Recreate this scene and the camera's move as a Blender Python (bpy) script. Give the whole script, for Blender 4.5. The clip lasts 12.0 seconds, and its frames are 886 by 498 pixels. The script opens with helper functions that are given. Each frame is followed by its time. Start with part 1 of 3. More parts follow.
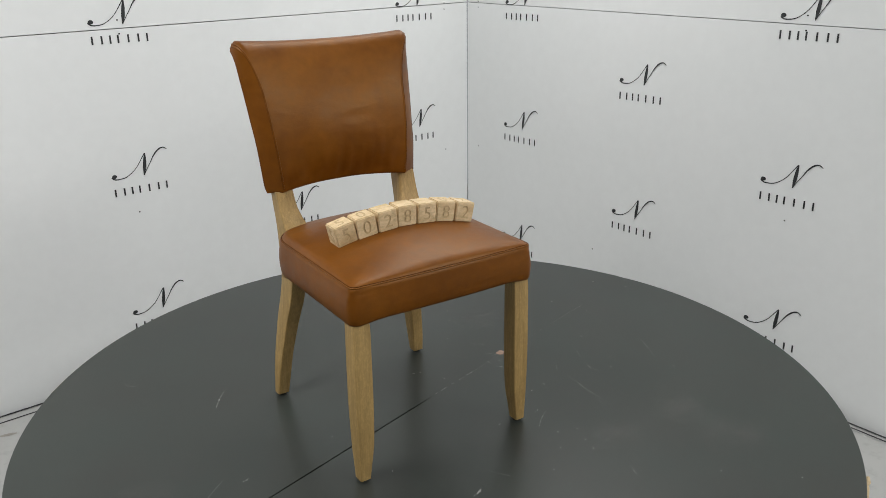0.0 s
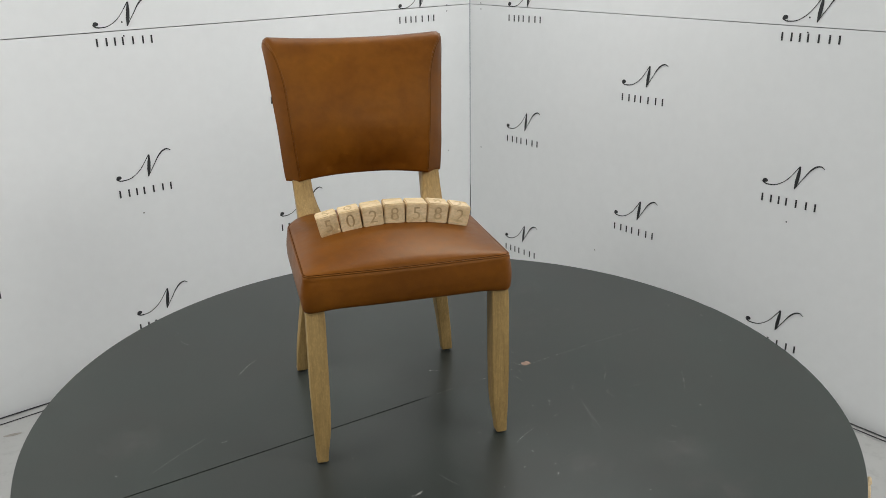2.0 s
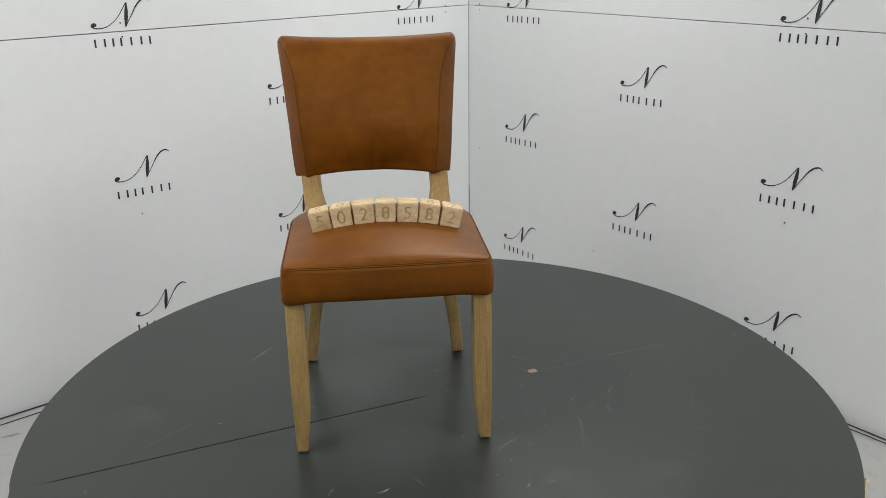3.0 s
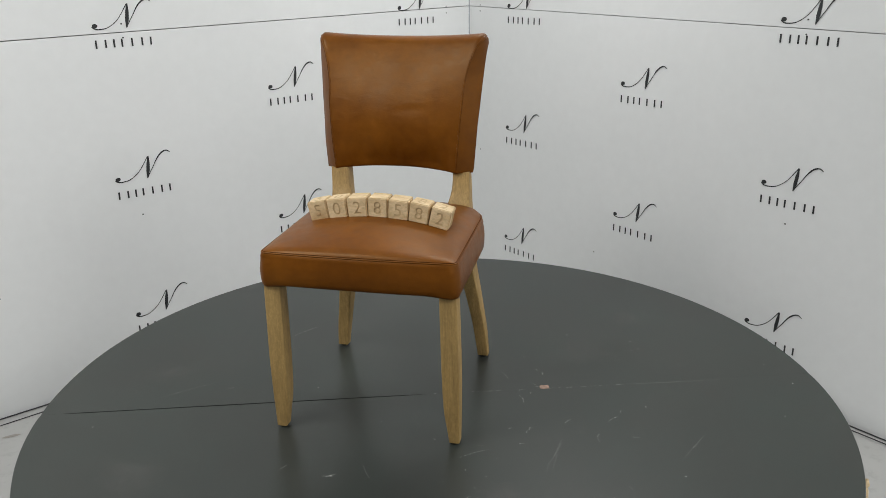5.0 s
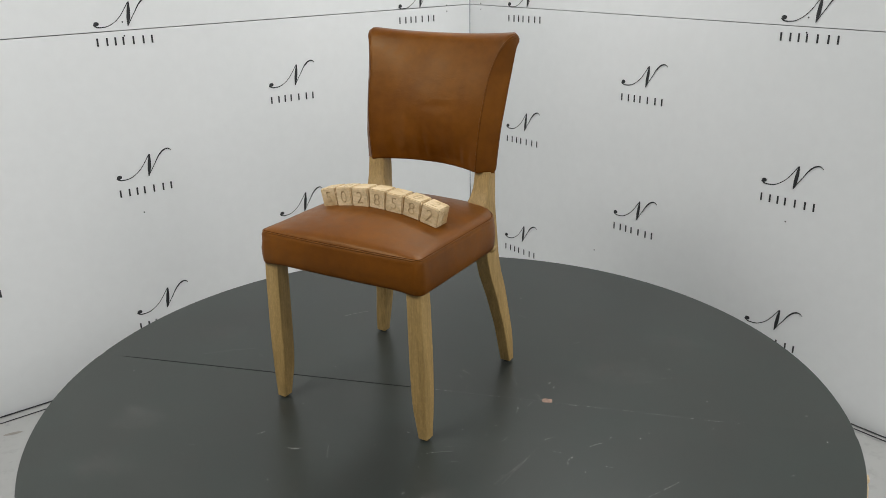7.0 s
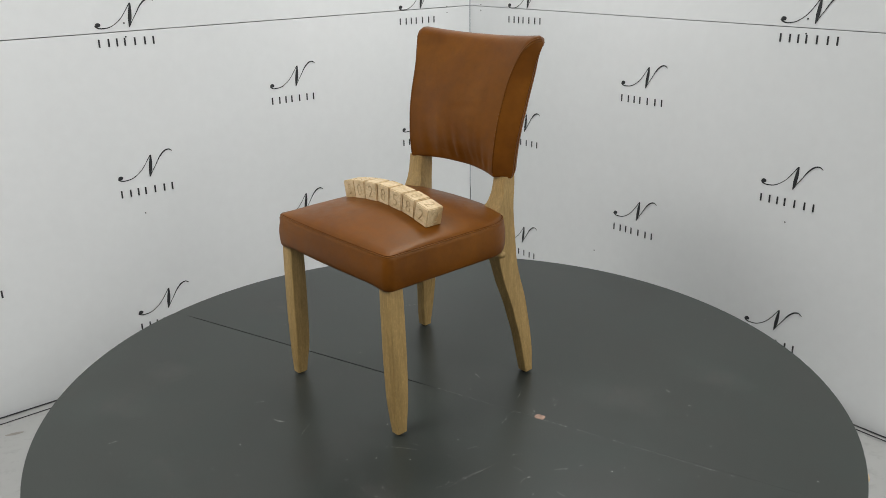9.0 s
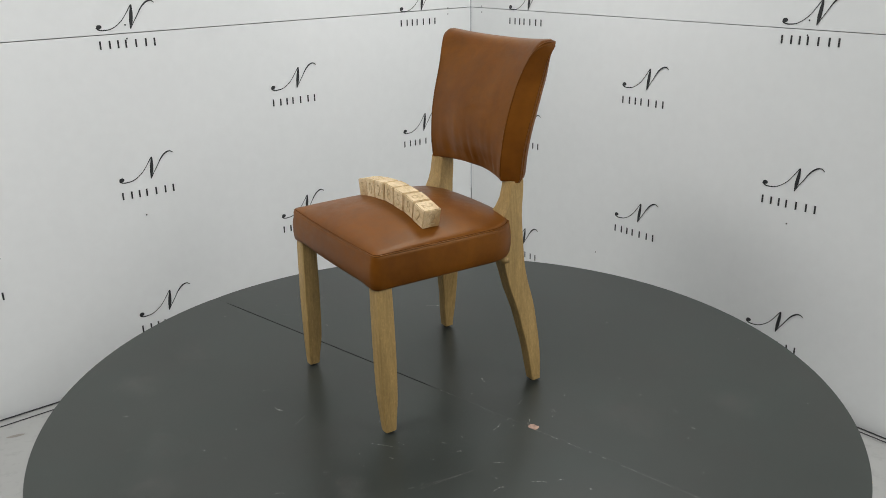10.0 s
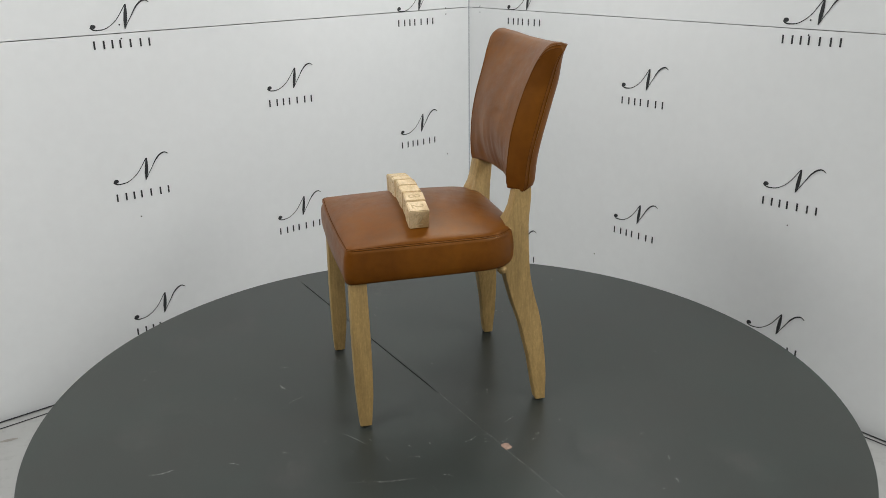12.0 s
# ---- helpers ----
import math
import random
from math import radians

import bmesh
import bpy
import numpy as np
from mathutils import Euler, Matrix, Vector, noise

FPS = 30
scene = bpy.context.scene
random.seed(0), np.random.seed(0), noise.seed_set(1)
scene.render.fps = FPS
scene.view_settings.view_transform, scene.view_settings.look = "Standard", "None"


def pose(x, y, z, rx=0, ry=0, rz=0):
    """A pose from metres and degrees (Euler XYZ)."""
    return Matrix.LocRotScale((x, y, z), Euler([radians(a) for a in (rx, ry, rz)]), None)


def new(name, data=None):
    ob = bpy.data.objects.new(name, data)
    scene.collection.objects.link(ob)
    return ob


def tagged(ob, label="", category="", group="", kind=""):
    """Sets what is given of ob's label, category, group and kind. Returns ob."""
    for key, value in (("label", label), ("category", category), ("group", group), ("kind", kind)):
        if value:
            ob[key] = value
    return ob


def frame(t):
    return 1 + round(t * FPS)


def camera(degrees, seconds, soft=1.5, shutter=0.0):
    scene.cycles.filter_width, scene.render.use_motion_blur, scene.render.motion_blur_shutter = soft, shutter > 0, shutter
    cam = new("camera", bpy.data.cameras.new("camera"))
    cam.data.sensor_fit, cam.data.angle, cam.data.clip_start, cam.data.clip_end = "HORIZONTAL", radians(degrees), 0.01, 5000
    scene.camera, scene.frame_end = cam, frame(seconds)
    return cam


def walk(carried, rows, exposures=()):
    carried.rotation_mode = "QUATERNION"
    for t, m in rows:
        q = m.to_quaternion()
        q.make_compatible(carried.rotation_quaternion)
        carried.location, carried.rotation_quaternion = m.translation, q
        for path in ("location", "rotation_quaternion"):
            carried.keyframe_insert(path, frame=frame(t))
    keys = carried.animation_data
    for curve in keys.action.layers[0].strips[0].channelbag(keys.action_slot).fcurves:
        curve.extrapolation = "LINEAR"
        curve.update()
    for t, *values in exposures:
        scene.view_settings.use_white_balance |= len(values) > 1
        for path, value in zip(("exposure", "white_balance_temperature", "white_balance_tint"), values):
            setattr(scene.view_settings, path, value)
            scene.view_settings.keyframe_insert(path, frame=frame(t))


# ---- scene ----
cam = camera(57.11, 12.0, soft=0.8)
walk(cam, [
    (0, pose(0.0028, -1.9616, 1.1272, 70.038, 0.783, -0.614)),
    (0.5, pose(0.0021, -1.9628, 1.1292, 70.089, 0.774, -0.608)),
    (1, pose(0.0009, -1.9623, 1.1296, 70.146, 0.787, -0.574)),
    (1.5, pose(0.0006, -1.9653, 1.1283, 70.082, 0.803, -0.514)),
    (2, pose(-0.0010, -1.9729, 1.1314, 70.110, 0.807, -0.477)),
    (2.5, pose(0.0021, -1.9758, 1.1326, 70.153, 0.796, -0.450)),
    (3, pose(0.0055, -1.9729, 1.1327, 70.149, 0.792, -0.475)),
    (5, pose(0.0074, -1.9740, 1.1310, 70.241, 0.789, -0.404)),
    (5.5, pose(0.0112, -1.9779, 1.1303, 70.235, 0.738, -0.356)),
    (6, pose(0.0073, -1.9784, 1.1291, 70.270, 0.799, -0.365)),
    (6.5, pose(0.0049, -1.9802, 1.1289, 70.282, 0.803, -0.386)),
    (7, pose(0.0039, -1.9811, 1.1280, 70.184, 0.789, -0.407)),
    (9, pose(-0.0047, -1.9894, 1.1284, 70.262, 0.770, -0.512)),
    (9.5, pose(-0.0093, -1.9906, 1.1294, 70.337, 0.801, -0.443)),
    (10, pose(-0.0091, -1.9869, 1.1299, 70.345, 0.795, -0.512)),
    (10.5, pose(-0.0076, -1.9830, 1.1297, 70.400, 0.795, -0.560)),
    (11, pose(-0.0058, -1.9753, 1.1277, 70.406, 0.770, -0.570)),
    (11.5, pose(-0.0060, -1.9659, 1.1249, 70.385, 0.785, -0.582)),
    (12, pose(-0.0050, -1.9568, 1.1237, 70.406, 0.784, -0.602)),
], [(0, 0.09), (2, 0.07), (6, 0.03), (12, 0.03)])

# The turntable's axis is the z axis, its top is z = 0. Degrees of turn, clockwise seen from above.
TURN = [(0, 49.95), (0.5, 45.53), (1, 41.08), (1.5, 36.5), (2, 31.91), (2.5, 27.33), (3, 22.75), (3.7, 16.33), (4.4, 9.9),
        (5, 4.39), (5.5, 0.0), (6, -4.58), (6.5, -9.23), (7, -13.77), (7.7, -20.05), (8.4, -26.3),
        (9, -31.63), (9.5, -36.11), (10, -40.5), (10.5, -45.0), (11, -49.61), (11.5, -54.27), (12, -58.88)]
FLOOR = -0.513
CEILING = 2.35
CORNER = Vector((0.165, 2.258))
TO_LEFT = Vector((-0.7761, -0.6306))
TO_RIGHT = Vector((0.6306, -0.7761))
CHAIR = pose(-0.131, 0.048, 0, 0, 0, -17)


# ---- light ----
world = bpy.data.worlds.new("world")
scene.world = world
world.use_nodes = True
world.node_tree.nodes["Background"].inputs[0].default_value = (0.9, 0.95, 1.0, 1)
world.node_tree.nodes["Background"].inputs[1].default_value = 0.3


def ceiling_lamp(x, y, sx, sy, watts, turn=0.0):
    data = bpy.data.lights.new("ceiling_lamp", "AREA")
    data.shape, data.size, data.size_y, data.energy = "RECTANGLE", sx, sy, watts
    data.color = (1.0, 0.998, 0.985)
    ob = new("ceiling_lamp", data)
    ob.matrix_world = pose(x, y, CEILING - 0.06, 0, 0, turn)
    return ob


# all out of view; places and watts fitted to the brightness of walls and turntable
ceiling_lamp(2.35, -1.4, 0.6, 1.2, 53)
ceiling_lamp(-1.5, -0.95, 0.7, 1.2, 46)
ceiling_lamp(0.35, 1.1, 0.9, 0.7, 20)
# broad unseen panel behind the camera, added for the sheen on the backrest
ceiling_lamp(1.2, -3.7, 2.6, 1.5, 44)


# ---- materials ----
def material(name, build):
    m = bpy.data.materials.new(name)
    m.use_nodes = True
    nt = m.node_tree
    b = nt.nodes["Principled BSDF"]
    build(nt, b)
    return m


def node(nt, kind, **values):
    n = nt.nodes.new(kind)
    for key, value in values.items():
        n.inputs[key.replace("_", " ")].default_value = value
    return n


def coords(nt, scale=(1, 1, 1)):
    tc = nt.nodes.new("ShaderNodeTexCoord")
    mp = nt.nodes.new("ShaderNodeMapping")
    mp.inputs["Scale"].default_value = scale
    nt.links.new(tc.outputs["Object"], mp.inputs["Vector"])
    return mp.outputs[0]


def noise_tex(nt, vec, scale, detail=4.0, rough=0.55, distort=0.0):
    n = node(nt, "ShaderNodeTexNoise", Scale=scale, Detail=detail, Roughness=rough, Distortion=distort)
    nt.links.new(vec, n.inputs["Vector"])
    return n.outputs["Fac"]


def ramp(nt, fac, stops):
    r = nt.nodes.new("ShaderNodeValToRGB")
    e = r.color_ramp.elements
    while len(e) < len(stops):
        e.new(0.5)
    for el, (pos, col) in zip(e, stops):
        el.position = pos
        el.color = (*col, 1) if len(col) == 3 else col
    nt.links.new(fac, r.inputs[0])
    return r.outputs[0]


def mix(nt, fac, a, b, mode="MIX"):
    n = nt.nodes.new("ShaderNodeMix")
    n.data_type, n.blend_type = "RGBA", mode
    for sock, value in ((n.inputs[0], fac), (n.inputs[6], a), (n.inputs[7], b)):
        if isinstance(value, (int, float)):
            sock.default_value = value
        elif isinstance(value, tuple):
            sock.default_value = (*value, 1)
        else:
            nt.links.new(value, sock)
    return n.outputs[2]


def grey(v):
    return (v, v, v)


def bump(nt, b, height, strength, distance, chain=None):
    n = node(nt, "ShaderNodeBump", Strength=strength, Distance=distance)
    nt.links.new(height, n.inputs["Height"])
    if chain is not None:
        nt.links.new(chain, n.inputs["Normal"])
    nt.links.new(n.outputs[0], b.inputs["Normal"])
    return n.outputs[0]


def plain(name, colour, rough=0.5, metal=0.0, vary=0.12, scale=30.0):
    def build(nt, b):
        vec = coords(nt)
        f = noise_tex(nt, vec, scale)
        lo, hi = tuple(c * (1 - vary) for c in colour), tuple(min(1, c * (1 + vary)) for c in colour)
        nt.links.new(ramp(nt, f, [(0.3, lo), (0.7, hi)]), b.inputs["Base Color"])
        b.inputs["Roughness"].default_value, b.inputs["Metallic"].default_value = rough, metal
    return material(name, build)


def build_leather(nt, b):
    vec = coords(nt)
    broad = noise_tex(nt, vec, 6.0, 4.0, 0.6, 0.4)
    fine = noise_tex(nt, vec, 42.0, 5.0, 0.6)
    base = ramp(nt, broad, [(0.28, (0.110, 0.0328, 0.0024)), (0.52, (0.156, 0.0490, 0.0034)), (0.74, (0.194, 0.0648, 0.0048))])
    tone = ramp(nt, fine, [(0.3, grey(0.86)), (0.72, grey(1.08))])
    col = mix(nt, 1.0, base, tone, "MULTIPLY")
    # pores and small dark rub marks
    rub = ramp(nt, noise_tex(nt, vec, 120.0, 3.0, 0.6), [(0.66, grey(1.0)), (0.76, grey(0.86))])
    nt.links.new(mix(nt, 1.0, col, rub, "MULTIPLY"), b.inputs["Base Color"])
    nt.links.new(ramp(nt, fine, [(0.3, grey(0.37)), (0.7, grey(0.48))]), b.inputs["Roughness"])
    b.inputs["Specular IOR Level"].default_value = 0.33
    b.inputs["Specular Tint"].default_value = (1.0, 0.76, 0.46, 1)
    crease = noise_tex(nt, coords(nt, (1.0, 1.0, 2.4)), 14.0, 3.0, 0.5, 0.7)
    first = bump(nt, b, crease, 0.13, 0.006)
    wrinkle = noise_tex(nt, coords(nt, (1.0, 1.0, 3.5)), 55.0, 2.0, 0.5, 0.5)
    second = bump(nt, b, wrinkle, 0.05, 0.002, first)
    vor = nt.nodes.new("ShaderNodeTexVoronoi")
    vor.inputs["Scale"].default_value = 420.0
    nt.links.new(vec, vor.inputs["Vector"])
    bump(nt, b, vor.outputs["Distance"], 0.10, 0.0006, second)


def oak(name, dark, light, stretch, scale=1.0, per_object=False, blotch=(0.84, 0.80, 0.74), edge=0.62, fleck=0.0):
    def build(nt, b):
        vec = coords(nt, stretch)
        if per_object:
            info = nt.nodes.new("ShaderNodeObjectInfo")
            add = nt.nodes.new("ShaderNodeVectorMath")
            add.operation = "MULTIPLY_ADD"
            add.inputs[1].default_value = (7.0, 13.0, 5.0)
            nt.links.new(info.outputs["Random"], add.inputs[0])
            nt.links.new(vec, add.inputs[2])
            vec = add.outputs[0]
        grain = noise_tex(nt, vec, 60 * scale, 6.0, 0.62, 0.5)
        broad = noise_tex(nt, vec, 9 * scale, 3.0, 0.5, 0.8)
        base = ramp(nt, grain, [(0.28, dark), (0.6, light)])
        tone = ramp(nt, broad, [(0.30 if edge > 0.6 else edge - 0.1, blotch), (edge, grey(1.04))])
        base = mix(nt, 1.0, base, tone, "MULTIPLY")
        thin = noise_tex(nt, vec, 260 * scale, 3.0, 0.7)
        pores = ramp(nt, thin, [(0.30, grey(0.80)), (0.50, grey(1.0)), (0.72, grey(1.10))])
        base = mix(nt, 1.0, base, pores, "MULTIPLY")
        if fleck:
            # short pale rays across the grain
            rays = noise_tex(nt, coords(nt, (1.0, 1.0, 0.45)), 170.0, 2.0, 0.5, 1.2)
            base = mix(nt, 1.0, base, ramp(nt, rays, [(0.36, grey(0.93)), (0.52, grey(1.0)), (0.66, grey(fleck))]), "MULTIPLY")
        nt.links.new(base, b.inputs["Base Color"])
        nt.links.new(ramp(nt, grain, [(0.3, grey(0.62)), (0.7, grey(0.5))]), b.inputs["Roughness"])
        bump(nt, b, grain, 0.25, 0.0012)
    return material(name, build)


def build_tabletop(nt, b):
    vec = coords(nt)
    broad = noise_tex(nt, vec, 3.2, 4.0, 0.6)
    cloud = noise_tex(nt, vec, 5.0, 3.0, 0.5)
    base = ramp(nt, broad, [(0.25, (0.0338, 0.0359, 0.0324)), (0.75, (0.0324, 0.0400, 0.0358))])
    c = mix(nt, 1.0, base, ramp(nt, cloud, [(0.35, grey(0.97)), (0.75, grey(1.05))]), "MULTIPLY")
    # the paint's own fine grain
    grain = noise_tex(nt, vec, 420.0, 2.0, 0.6)
    c = mix(nt, 1.0, c, ramp(nt, grain, [(0.3, grey(0.86)), (0.7, grey(1.14))]), "MULTIPLY")
    spots = noise_tex(nt, vec, 75.0, 2.0, 0.5)
    c = mix(nt, 1.0, c, ramp(nt, spots, [(0.76, grey(1.0)), (0.80, grey(1.2))]), "MULTIPLY")
    nt.links.new(c, b.inputs["Base Color"])
    b.inputs["Roughness"].default_value = 0.31
    b.inputs["Specular IOR Level"].default_value = 0.34


def build_wall(nt, b):
    vec = coords(nt)
    broad = noise_tex(nt, vec, 1.1, 3.0)
    fine = noise_tex(nt, vec, 22.0, 5.0)
    base = ramp(nt, broad, [(0.3, (0.77, 0.785, 0.785)), (0.7, (0.80, 0.81, 0.81))])
    tone = ramp(nt, fine, [(0.3, grey(0.985)), (0.7, grey(1.01))])
    nt.links.new(mix(nt, 1.0, base, tone, "MULTIPLY"), b.inputs["Base Color"])
    b.inputs["Roughness"].default_value = 0.55
    b.inputs["Specular IOR Level"].default_value = 0.3
    bump(nt, b, noise_tex(nt, vec, 3.0, 2.0), 0.12, 0.01)


def build_floor(nt, b):
    vec = coords(nt)
    broad = noise_tex(nt, vec, 1.5, 5.0, 0.6)
    fine = noise_tex(nt, vec, 30.0, 5.0)
    base = ramp(nt, broad, [(0.3, (0.35, 0.35, 0.338)), (0.7, (0.41, 0.41, 0.398))])
    stain = ramp(nt, fine, [(0.25, grey(0.85)), (0.45, grey(1.0))])
    nt.links.new(mix(nt, 1.0, base, stain, "MULTIPLY"), b.inputs["Base Color"])
    b.inputs["Roughness"].default_value = 0.5


def build_scuff(alpha):
    def build(nt, b):
        vec = coords(nt)
        f = noise_tex(nt, vec, 150.0, 4.0, 0.7)
        b.inputs["Base Color"].default_value = (0.42, 0.42, 0.40, 1)
        b.inputs["Roughness"].default_value = 0.8
        nt.links.new(ramp(nt, f, [(0.42, grey(0.0)), (0.62, grey(alpha))]), b.inputs["Alpha"])
    return build


def build_haze(nt, b):
    """A dusty rub that thins out from the middle of its patch."""
    tc = nt.nodes.new("ShaderNodeTexCoord")
    away = nt.nodes.new("ShaderNodeVectorMath")
    away.operation = "DISTANCE"
    away.inputs[1].default_value = (0.5, 0.5, 0.5)
    flat = nt.nodes.new("ShaderNodeVectorMath")
    flat.operation = "MULTIPLY_ADD"
    flat.inputs[1].default_value = (1, 1, 0)
    flat.inputs[2].default_value = (0, 0, 0.5)
    nt.links.new(tc.outputs["Generated"], flat.inputs[0])
    nt.links.new(flat.outputs[0], away.inputs[0])
    vec = coords(nt)
    core = ramp(nt, away.outputs["Value"], [(0.05, grey(1.0)), (0.46, grey(0.0))])
    cloud = ramp(nt, noise_tex(nt, vec, 28.0, 5.0, 0.7, 0.5), [(0.44, grey(0.0)), (0.70, grey(0.58))])
    specks = ramp(nt, noise_tex(nt, vec, 190.0, 3.0, 0.6), [(0.40, grey(0.25)), (0.66, grey(1.0))])
    a = mix(nt, 1.0, mix(nt, 1.0, core, cloud, "MULTIPLY"), specks, "MULTIPLY")
    b.inputs["Base Color"].default_value = (0.24, 0.225, 0.215, 1)
    b.inputs["Roughness"].default_value = 0.7
    nt.links.new(a, b.inputs["Alpha"])


LEATHER = material("tan_leather", build_leather)
SEAM = plain("leather_seam", (0.098, 0.032, 0.004), 0.75)
SEAM.node_tree.nodes["Principled BSDF"].inputs["Specular IOR Level"].default_value = 0.1
OAK = oak("pale_oak", (0.300, 0.194, 0.068), (0.410, 0.272, 0.102), (1.0, 1.0, 0.06), blotch=(0.94, 0.92, 0.89), fleck=1.13)
BEECH = oak("pale_beech", (0.53, 0.385, 0.20), (0.68, 0.53, 0.325), (0.35, 1.0, 0.7), 1.0, True, (0.66, 0.55, 0.41), 0.48)
GROOVE = plain("engraved_beech", (0.52, 0.385, 0.215), 0.8)
FELT = plain("black_underside", (0.02, 0.02, 0.02), 0.9)
RUBBER = plain("black_rubber", (0.02, 0.019, 0.018), 0.6)
TABLETOP = material("grey_painted_board", build_tabletop)
RIM = plain("grey_painted_edge", (0.08, 0.086, 0.083), 0.5)
WALL = material("white_painted_board", build_wall)
CEIL = plain("white_ceiling", (0.75, 0.76, 0.76), 0.9, vary=0.03, scale=3.0)
# grey of the unseen closing walls, set by how much light they should bounce
DIM = plain("grey_bounce_wall", (0.36, 0.36, 0.36), 0.9, vary=0.05, scale=3.0)
CONCRETE = material("light_grey_floor", build_floor)
INK = plain("black_print", (0.022, 0.024, 0.026), 0.55)
HOLE = plain("dark_hole", (0.03, 0.03, 0.03), 0.8)
SCRATCH = material("pale_scratch", build_scuff(0.95))
HAZE = material("faint_scuff", build_haze)
PRIMER = plain("bare_chip", (0.36, 0.235, 0.18), 0.8, vary=0.35, scale=120.0)
CABLE = plain("black_cable", (0.025, 0.025, 0.027), 0.5)


# ---- mesh helpers ----
def part(name, bm, mat, parent=None, label="", smooth=True):
    me = bpy.data.meshes.new(name)
    bmesh.ops.recalc_face_normals(bm, faces=bm.faces)
    bm.to_mesh(me)
    bm.free()
    for poly in me.polygons:
        poly.use_smooth = smooth
    me.materials.append(mat)
    ob = new(name, me)
    if parent is not None:
        ob.parent = parent
    if label:
        ob["label"] = label
    return ob


def skin(bm, rings, closed=True, cap=False):
    """Faces between successive rings of equal length."""
    vs = [[bm.verts.new(q) for q in ring] for ring in rings]
    for a, b in zip(vs, vs[1:]):
        m = len(a)
        for i in range(m if closed else m - 1):
            j = (i + 1) % m
            bm.faces.new((a[i], a[j], b[j], b[i]))
    if cap:
        bm.faces.new(vs[0])
        bm.faces.new(vs[-1])
    return vs


def smooth_line(points, count):
    """Catmull-Rom through the points, resampled to even steps."""
    p = [Vector(q) for q in points]
    p = [p[0] * 2 - p[1]] + p + [p[-1] * 2 - p[-2]]
    dense = []
    for i in range(1, len(p) - 2):
        a, b, c, d = p[i - 1:i + 3]
        for k in range(12):
            t = k / 12
            dense.append(0.5 * (2 * b + (c - a) * t + (2 * a - 5 * b + 4 * c - d) * t * t + (3 * b - a - 3 * c + d) * t ** 3))
    dense.append(p[-2])
    run = [0.0]
    for a, b in zip(dense, dense[1:]):
        run.append(run[-1] + (b - a).length)
    out = []
    for s in np.linspace(0, run[-1], count):
        i = min(int(np.searchsorted(run, s)), len(run) - 1)
        i = max(i, 1)
        f = (s - run[i - 1]) / max(run[i] - run[i - 1], 1e-9)
        out.append(dense[i - 1].lerp(dense[i], f))
    return out


def tube(bm, line, radius, sides=6, closed=False):
    rings = []
    m = len(line)
    for i, q in enumerate(line):
        a = line[(i - 1) % m] if closed or i > 0 else q
        b = line[(i + 1) % m] if closed or i < m - 1 else q
        d = (Vector(b) - Vector(a)).normalized()
        side = d.cross(Vector((0.31, 0.17, 0.93))).normalized()
        up = side.cross(d)
        rings.append([Vector(q) + radius * (math.cos(w) * side + math.sin(w) * up) for w in np.linspace(0, 2 * math.pi, sides, endpoint=False)])
    if closed:
        rings.append(rings[0])
        skin(bm, rings)
        bmesh.ops.remove_doubles(bm, verts=bm.verts, dist=1e-6)
    else:
        skin(bm, rings, cap=True)


def box(bm, x0, x1, y0, y1, z0, z1, bevel=0.0):
    made = bmesh.ops.create_cube(bm, size=1.0, matrix=Matrix.LocRotScale(((x0 + x1) / 2, (y0 + y1) / 2, (z0 + z1) / 2), None, (x1 - x0, y1 - y0, z1 - z0)))
    if bevel:
        edges = list({e for v in made["verts"] for e in v.link_edges})
        bmesh.ops.bevel(bm, geom=edges, offset=bevel, segments=2, affect="EDGES")


def rounded(x0, x1, y0, y1, r, steps=3, other=None):
    """A rectangle with round corners; other: the radius of the far outer and near inner corner."""
    pts = []
    o = r if other is None else other
    for cx, cy, a, r in ((x1 - o, y1 - o, 0, o), (x0 + r, y1 - r, 90, r), (x0 + o, y0 + o, 180, o), (x1 - r, y0 + r, 270, r)):
        for k in range(steps + 1):
            w = radians(a + 90 * k / steps)
            pts.append((cx + r * math.cos(w), cy + r * math.sin(w)))
    return pts


# ---- setting ----
def wall_frame(along):
    """Local x runs away from the corner on the wall, y into the room."""
    inward = Vector((-along.y, along.x))
    if inward.dot(-CORNER) < 0:
        inward = -inward
    m = Matrix.Identity(4)
    m.col[0][:3] = (along.x, along.y, 0)
    m.col[1][:3] = (inward.x, inward.y, 0)
    m.col[2][:3] = (0, 0, 1)
    m.col[3][:3] = (CORNER.x, CORNER.y, 0)
    return m


# the boards meet on a line that falls slightly away from the corner
JOINT = 0.898
LENGTH = 4.6


def studio_wall(name, along, start, gap):
    thing = tagged(new(name), "white painted board wall printed with a repeating black mark", "wall", kind="structure")
    m = wall_frame(along)
    bits = []
    for pname, z0, z1 in (("lower_board", FLOOR, JOINT - gap), ("upper_board", JOINT + gap, CEILING)):
        bm = bmesh.new()
        box(bm, start, LENGTH, -0.05, 0.0, z0, z1, 0.0012)
        for v in bm.verts:
            if abs(v.co.z - JOINT) < 0.01:
                v.co.z -= 0.0098 * v.co.x
        bmesh.ops.transform(bm, matrix=m, verts=bm.verts)
        bits.append(part(pname, bm, WALL, thing, smooth=False))
    bm = bmesh.new()
    box(bm, start, LENGTH, -0.056, -0.0505, FLOOR, CEILING)
    bmesh.ops.transform(bm, matrix=m, verts=bm.verts)
    part("backing", bm, HOLE, thing, "dark backing seen in the joints", smooth=False)
    return thing, m


wall_l, FRAME_L = studio_wall("wall_left", TO_LEFT, 0.0025, 0.0014)
